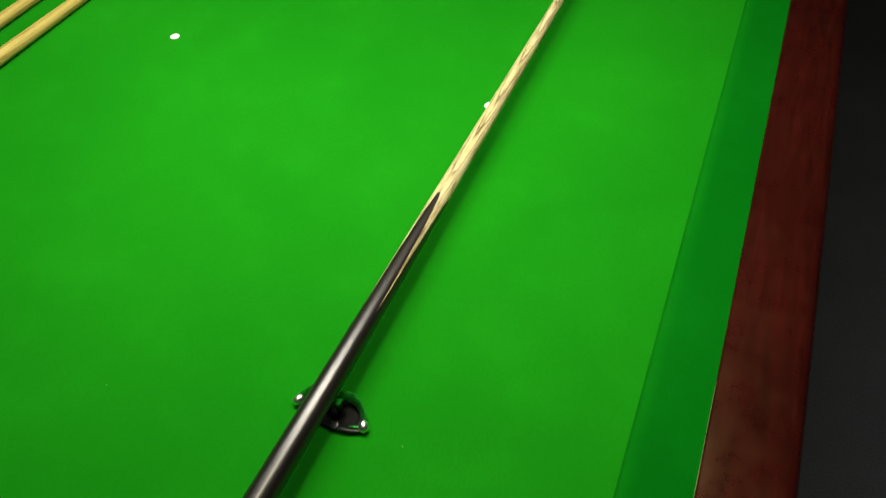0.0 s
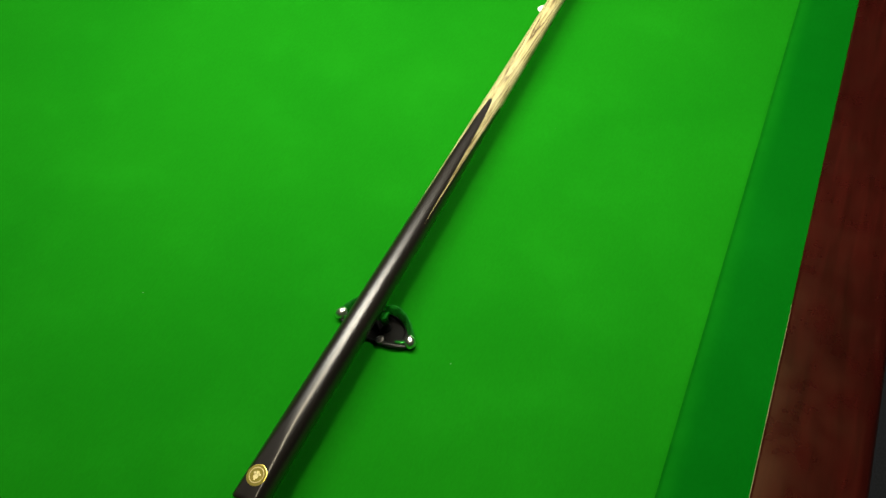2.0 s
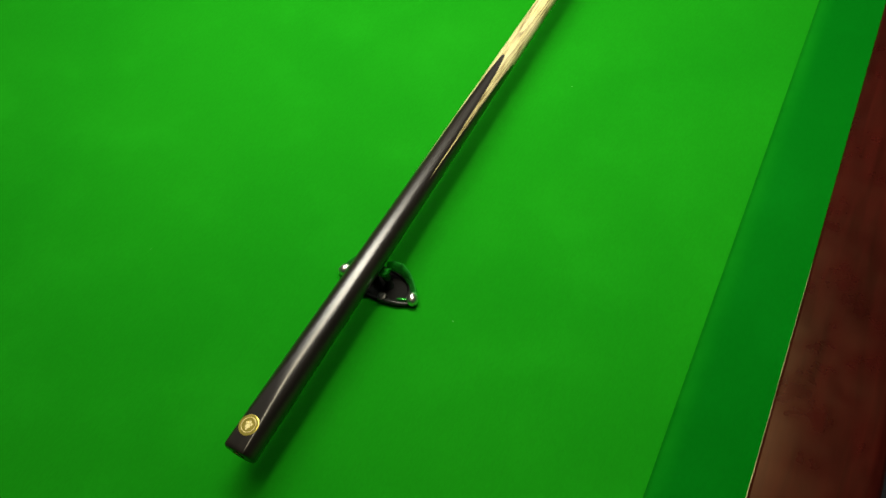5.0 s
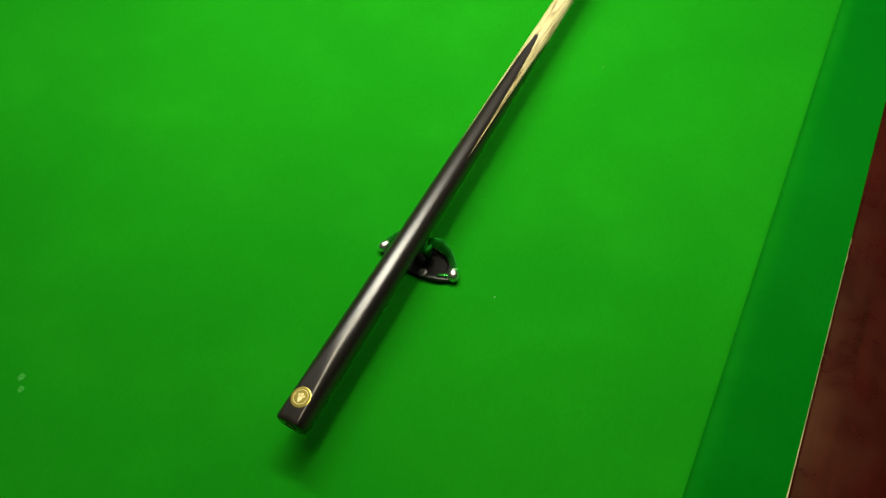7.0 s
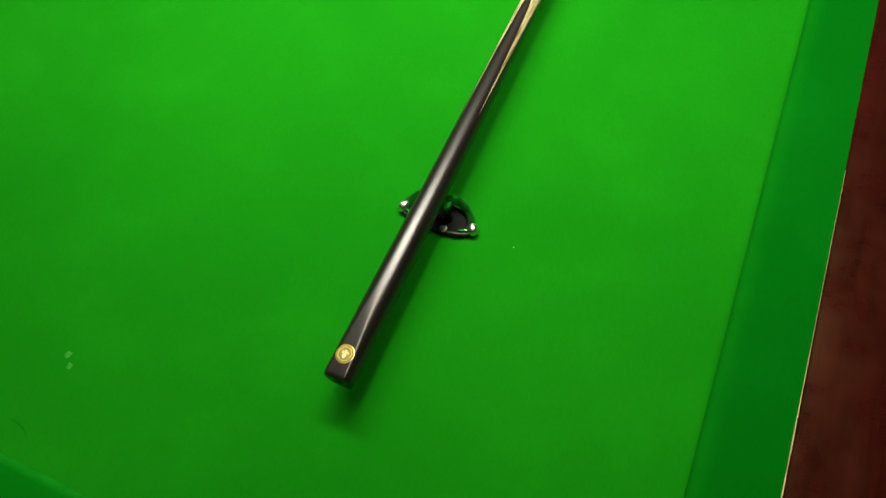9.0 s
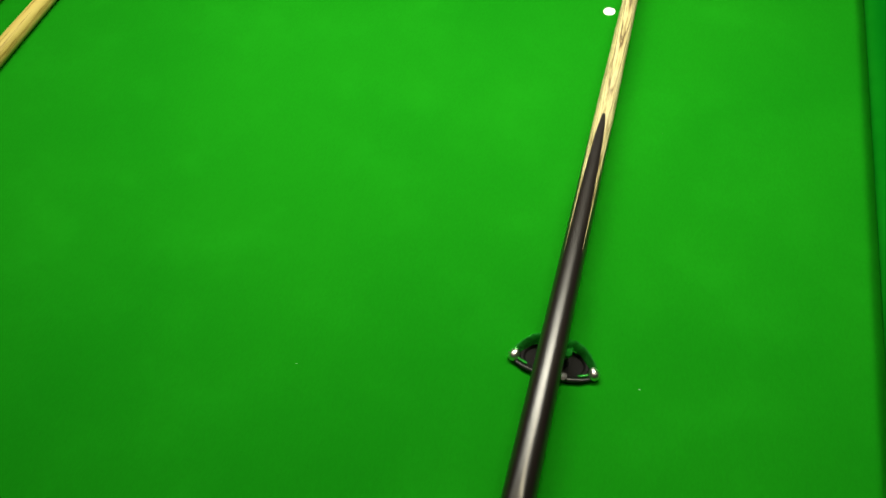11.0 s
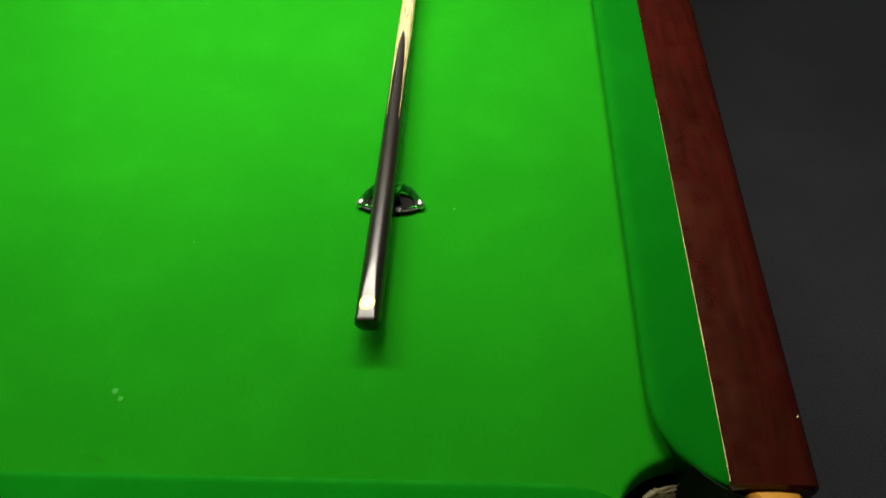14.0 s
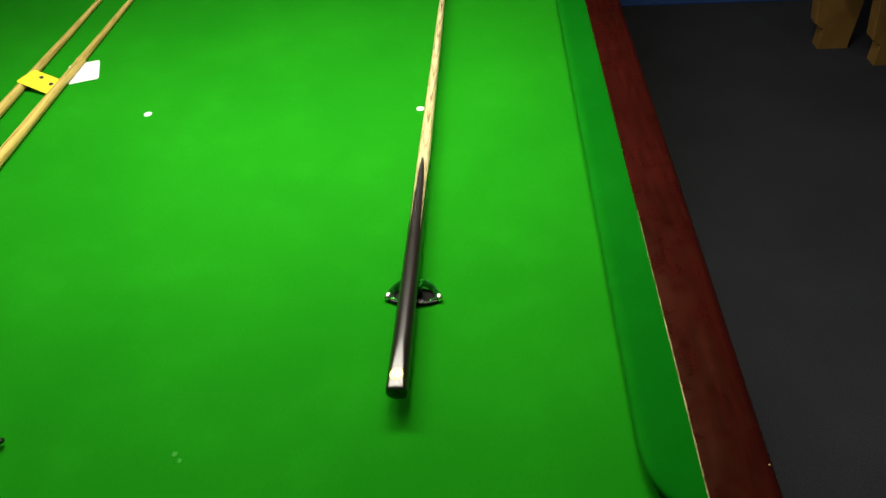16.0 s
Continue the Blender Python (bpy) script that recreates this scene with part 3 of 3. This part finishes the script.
def cue_rest():
    """A small stand: an eye-shaped glossy rim over a black pan, raised at the back where it carries the cue."""
    rest = thing("cue_stand", "small glossy metal cue stand, green baize reflection in its colour, bright metal toes", "cue stand", pose(-0.2865, 0.366, BED, 0, 0, -2))
    plan = []
    for i in range(40):
        a = 2 * math.pi * i / 40
        c, s = math.cos(a), math.sin(a)
        plan.append((0.0345 * math.copysign(abs(c) ** 1.15, c), 0.0180 * math.copysign(abs(s) ** 0.9, s) - 0.0015))
    levels = ((1.0, 0.0), (1.02, 0.002), (0.96, 0.0042), (0.88, 0.0042), (0.82, 0.0022), (0.4, 0.0018))
    part("pan", loft(bmesh.new(), [[(x * k, y * k, z) for x, y in plan] for k, z in levels]), BLACK_RUBBER, rest, "black rubber pan", True)
    rings = []
    for i in range(13):
        x = -0.0155 + 0.031 * i / 12
        z = 0.0255 + 0.0135 * (1 - math.sqrt(max(0.0, 1 - (x / 0.0165) ** 2)))
        rings.append([(x, -0.004, z - 0.005), (x, -0.004, z - 0.0008), (x, 0, z), (x, 0.004, z - 0.0008), (x, 0.005, z - 0.005)])
    part("saddle", loft(bmesh.new(), rings), GREEN_REFLECTION_METAL, rest, "", True)
    for side in (1, -1):
        def swept(name, spine, radii, material, label="", sides=12):
            part(name, tube(bmesh.new(), [(side * x, y, z) for x, y, z in spine], radii, sides), material, rest, label, True)

        def blade(name, spine, lean, thick, label=""):
            """A thin upright band along spine rows (x, y, foot, top); lean: how far its top leans to its outer side."""
            rings = []
            for i, (x, y, foot, top) in enumerate(spine):
                ahead = Vector(spine[min(i + 1, len(spine) - 1)][:2]) - Vector(spine[max(i - 1, 0)][:2])
                out = Vector((-ahead.y, ahead.x)).normalized()
                ring = []
                for off, z in ((0.0, foot), (lean * 0.45, foot * 0.5 + top * 0.5), (lean * 0.85, top - 0.0016), (lean + 0.0003, top - 0.0004), (lean + thick * 0.5, top),
                               (lean + thick, top - 0.0006), (lean + thick * 1.1, foot * 0.4 + top * 0.6), (thick * 1.4, foot)):
                    ring.append((side * (x + out.x * off), y + out.y * off, z))
                rings.append(ring)
            part(name, loft(bmesh.new(), rings), GREEN_REFLECTION_METAL, rest, label, True)

        blade("arm", [(0.004, 0.0085, 0.013, 0.0205), (0.010, 0.0112, 0.012, 0.0220), (0.0165, 0.0118, 0.010, 0.0210), (0.0225, 0.0098, 0.007, 0.0185), (0.0285, 0.0055, 0.0048, 0.0152),
                      (0.0335, 0.0000, 0.0036, 0.0120), (0.0370, -0.0050, 0.0028, 0.0090)], 0.0042, 0.0020, "glossy curved metal arm, green baize reflection in its colour")
        blade("inner_lip", [(0.0375, -0.0090, 0.0010, 0.0072), (0.0335, -0.0118, 0.0012, 0.0082), (0.0290, -0.0130, 0.0012, 0.0074), (0.0250, -0.0135, 0.0012, 0.0056)], -0.0022, -0.0018)
        swept("foot", [(0.0362, -0.0005, 0.0090), (0.0375, -0.0030, 0.0082), (0.0390, -0.0062, 0.0060), (0.0400, -0.0090, 0.0046), (0.0402, -0.0112, 0.0036)],
              [0.0018, 0.0046, 0.0058, 0.0048, 0.0016], CHROME, "bright rounded metal toe")
        swept("column", [(0.009, 0, 0.003), (0.009, 0, 0.015), (0.007, 0, 0.023)], [0.005, 0.004, 0.0035], DARK_METAL)
        swept("knob", [(0.011, -0.0150, 0.0030), (0.011, -0.0155, 0.0060), (0.011, -0.0158, 0.0085), (0.011, -0.0158, 0.0096)], [0.0046, 0.0050, 0.0042, 0.0020], DARK_METAL, "black round knob")
        swept("front_bar", [(0.008, -0.0172, 0.0045), (0.017, -0.0168, 0.0046), (0.028, -0.0145, 0.0044), (0.0385, -0.0098, 0.0038)], [0.0024, 0.0026, 0.0024, 0.0018], DARK_METAL, "dark glossy bar")
    return rest


# ---------------------------------------------------------------- small things on the table
def card(name, label, category, size, material, m, bend=0.0, thick=0.0006, holes=()):
    """A card with rounded corners, bent along x."""
    w, h = size
    outline = []
    for cx, cy, a0 in ((w / 2 - 0.006, h / 2 - 0.006, 0), (-w / 2 + 0.006, h / 2 - 0.006, 90), (-w / 2 + 0.006, -h / 2 + 0.006, 180), (w / 2 - 0.006, -h / 2 + 0.006, 270)):
        for k in range(5):
            a = radians(a0 + 22.5 * k)
            outline.append((cx + 0.006 * math.cos(a), cy + 0.006 * math.sin(a)))
    lift = lambda x: bend * (x / (w / 2)) ** 2
    sheet = thing(name, label, category, m)
    part("sheet", loft(bmesh.new(), [[(x, y, lift(x)) for x, y in outline], [(x, y, lift(x) + thick) for x, y in outline]]), material, sheet)
    for x, y in holes:
        bm = bmesh.new()
        tube(bm, [(x + 0.0042 * math.cos(a * 0.4488), y + 0.0042 * math.sin(a * 0.4488), lift(x) + thick + 0.0004) for a in range(14)], 0.0012, 6, True)
        part("eyelet", bm, GREY_METAL, sheet, "metal eyelet", True)
        ob = part("eyelet_hole", disc(bmesh.new(), 0.0036, 0, 0.0003, 14), BLACK_RUBBER, sheet)
        ob.location = (x, y, lift(x) + thick)
    return sheet


def ballpoint():
    a, b = Vector((-0.672, -0.1205, RAIL + 0.0045)), Vector((-0.506, -0.1085, RAIL + 0.0045))
    turn = math.degrees(math.atan2(b.y - a.y, b.x - a.x))
    pen = thing("ballpoint_pen", "clear ballpoint pen with a blue cap lying on the rail", "pen", pose(a.x, a.y, a.z, 0, 0, turn))
    ring = lambda x, r, n=12: [(x, r * math.cos(2 * math.pi * i / n), r * math.sin(2 * math.pi * i / n)) for i in range(n)]
    part("cap", loft(bmesh.new(), [ring(0, 0.0032), ring(0.002, 0.0042), ring(0.03, 0.0046), ring(0.036, 0.0046)]), BLUE, pen, "blue plastic cap", True)
    part("clip", box(bmesh.new(), 0.003, 0.045, -0.0014, 0.0014, 0.005, 0.0063, 0.0004, 1), BLUE, pen, "blue plastic clip")
    part("barrel", loft(bmesh.new(), [ring(0.034, 0.0040, 6), ring(0.148, 0.0040, 6), ring(0.152, 0.0034, 6)]), CLEAR, pen, "clear plastic barrel")
    part("refill", loft(bmesh.new(), [ring(0.036, 0.0019), ring(0.15, 0.0019)]), INK, pen, "dark ink refill", True)
    part("nib", loft(bmesh.new(), [ring(0.150, 0.0033), ring(0.158, 0.0022), ring(0.165, 0.0008), ring(0.167, 0.0004)]), BRASS, pen, "brass nib", True)


def black_tube():
    """A black tapering tube with a forked end, lying on the cloth."""
    m = pose(-0.8085, 0.1135, BED + 0.0105, 0, 0, 212)
    rod = thing("black_tube", "black plastic tube with a forked end lying on the baize", "tube", m)
    ring = lambda x, r, n=18: [(x, r * math.cos(2 * math.pi * i / n), r * math.sin(2 * math.pi * i / n) + r - 0.0105) for i in range(n)]
    part("tube_body", loft(bmesh.new(), [ring(0.010, 0.0098), ring(0.012, 0.0112), ring(0.06, 0.0138), ring(0.12, 0.0150), ring(0.30, 0.0155), ring(0.302, 0.013)]), BLACK_PLASTIC, rod, "", True)
    part("prong", tube(bmesh.new(), [(0.02, 0.005, 0.0015), (0.008, 0.006, 0.0025), (0.0, 0.0035, 0.001), (-0.002, 0.000, -0.003)], [0.0042, 0.0044, 0.0046, 0.0032], 8), BLACK_PLASTIC, rod, "", True)
    part("prong", tube(bmesh.new(), [(0.02, -0.005, -0.002), (0.010, -0.006, -0.003), (0.004, -0.005, -0.004)], [0.003, 0.003, 0.002], 8), BLACK_PLASTIC, rod, "", True)
    part("pin", tube(bmesh.new(), [(0.012, -0.004, 0.0005), (0.004, -0.001, 0.0005)], 0.0014, 8), GREY_METAL, rod, "bright metal pin", True)
    part("knob", tube(bmesh.new(), [(0.026, 0.002, 0.008), (0.026, 0.002, 0.0115)], 0.0022, 8), BLACK_PLASTIC, rod, "", True)


def lint():
    """Specks of pale lint and chalk dust on the cloth."""
    bm = bmesh.new()
    rnd = random.Random(21)
    spots = [(-0.204, 0.3565, 0.0005)] + [(rnd.uniform(-1.0, -0.03), rnd.uniform(0.03, 1.3), rnd.uniform(0.0002, 0.0003)) for _ in range(3)]
    for x, y, r in spots:
        bmesh.ops.create_icosphere(bm, subdivisions=1, radius=r, matrix=Matrix.Translation((x, y, BED + r * 0.5)) @ Matrix.Diagonal((1, rnd.uniform(0.6, 1.8), 0.5, 1)))
    tagged(part("lint", bm, WHITE, None, "tiny pale lint specks on the baize", kind="stuff"), category="lint")


def dark_thread():
    """A short dark hair of thread curled on the cloth."""
    line = [(-0.587 + 0.026 * f, 0.0265 - 0.003 * f - 0.006 * f ** 4, BED + 0.0004) for f in [i / 10 for i in range(11)]]
    tagged(part("thread", tube(bmesh.new(), line, 0.00011, 6), FACING, None, "short dark thread curled on the baize"), category="thread")


def bench():
    seat = thing("wooden_bench", "yellow varnished wooden bench with thick block legs", "bench", pose(1.362, 2.612, 0))
    for dx, dy in ((0.0, 0.0), (0.178, -0.155), (0.40, 0.0), (0.40, 0.30)):
        outline = ((-0.064, 0.0), (0.064, 0.0), (0.064, 0.42), (-0.160, 0.42), (-0.106, 0.118), (-0.088, 0.102), (-0.066, 0.094))
        bm = loft(bmesh.new(), [[(x * k + dx, y + dy, z) for x, z in outline] for y, k in ((-0.035, 0.97), (-0.031, 1.0), (0.031, 1.0), (0.035, 0.97))])
        part("leg", bm, PINE, seat)
    part("seat", box(bmesh.new(), -0.14, 0.50, -0.24, 0.36, 0.42, 0.46, 0.008), PINE, seat)


room()
snooker_table()
cue("snooker cue with ebony butt and ash shaft on a glossy stand", pose(-0.2925, 0.163, BED + 0.0415, -0.35, -5, -0.75))
cue_rest()
cue("thick golden ash cue with a wooden collar lying on the baize", pose(-1.122, 0.40, BED + 0.0146, -0.476, 0, 0.0), False, 0.72)
cue("thick golden ash cue lying under a yellow card", pose(-1.212, 0.38, BED + 0.0146, -0.476, 0, 0.0), False)
card("yellow_card", "yellow card with two metal eyelets leaning on a cue", "card", (0.092, 0.055), YELLOW, pose(-1.168, 1.016, BED + 0.0128, 0, 11, -20.5), 0.0, 0.0008, ((-0.012, 0.012), (0.022, 0.004)))
card("white_card", "blank white card lying half under a cue", "card", (0.07, 0.091), PAPER, pose(-1.1024, 1.078, BED + 0.0003, 0, 0, 20), 0.0)
ballpoint()
black_tube()
lint()
dark_thread()
bench()
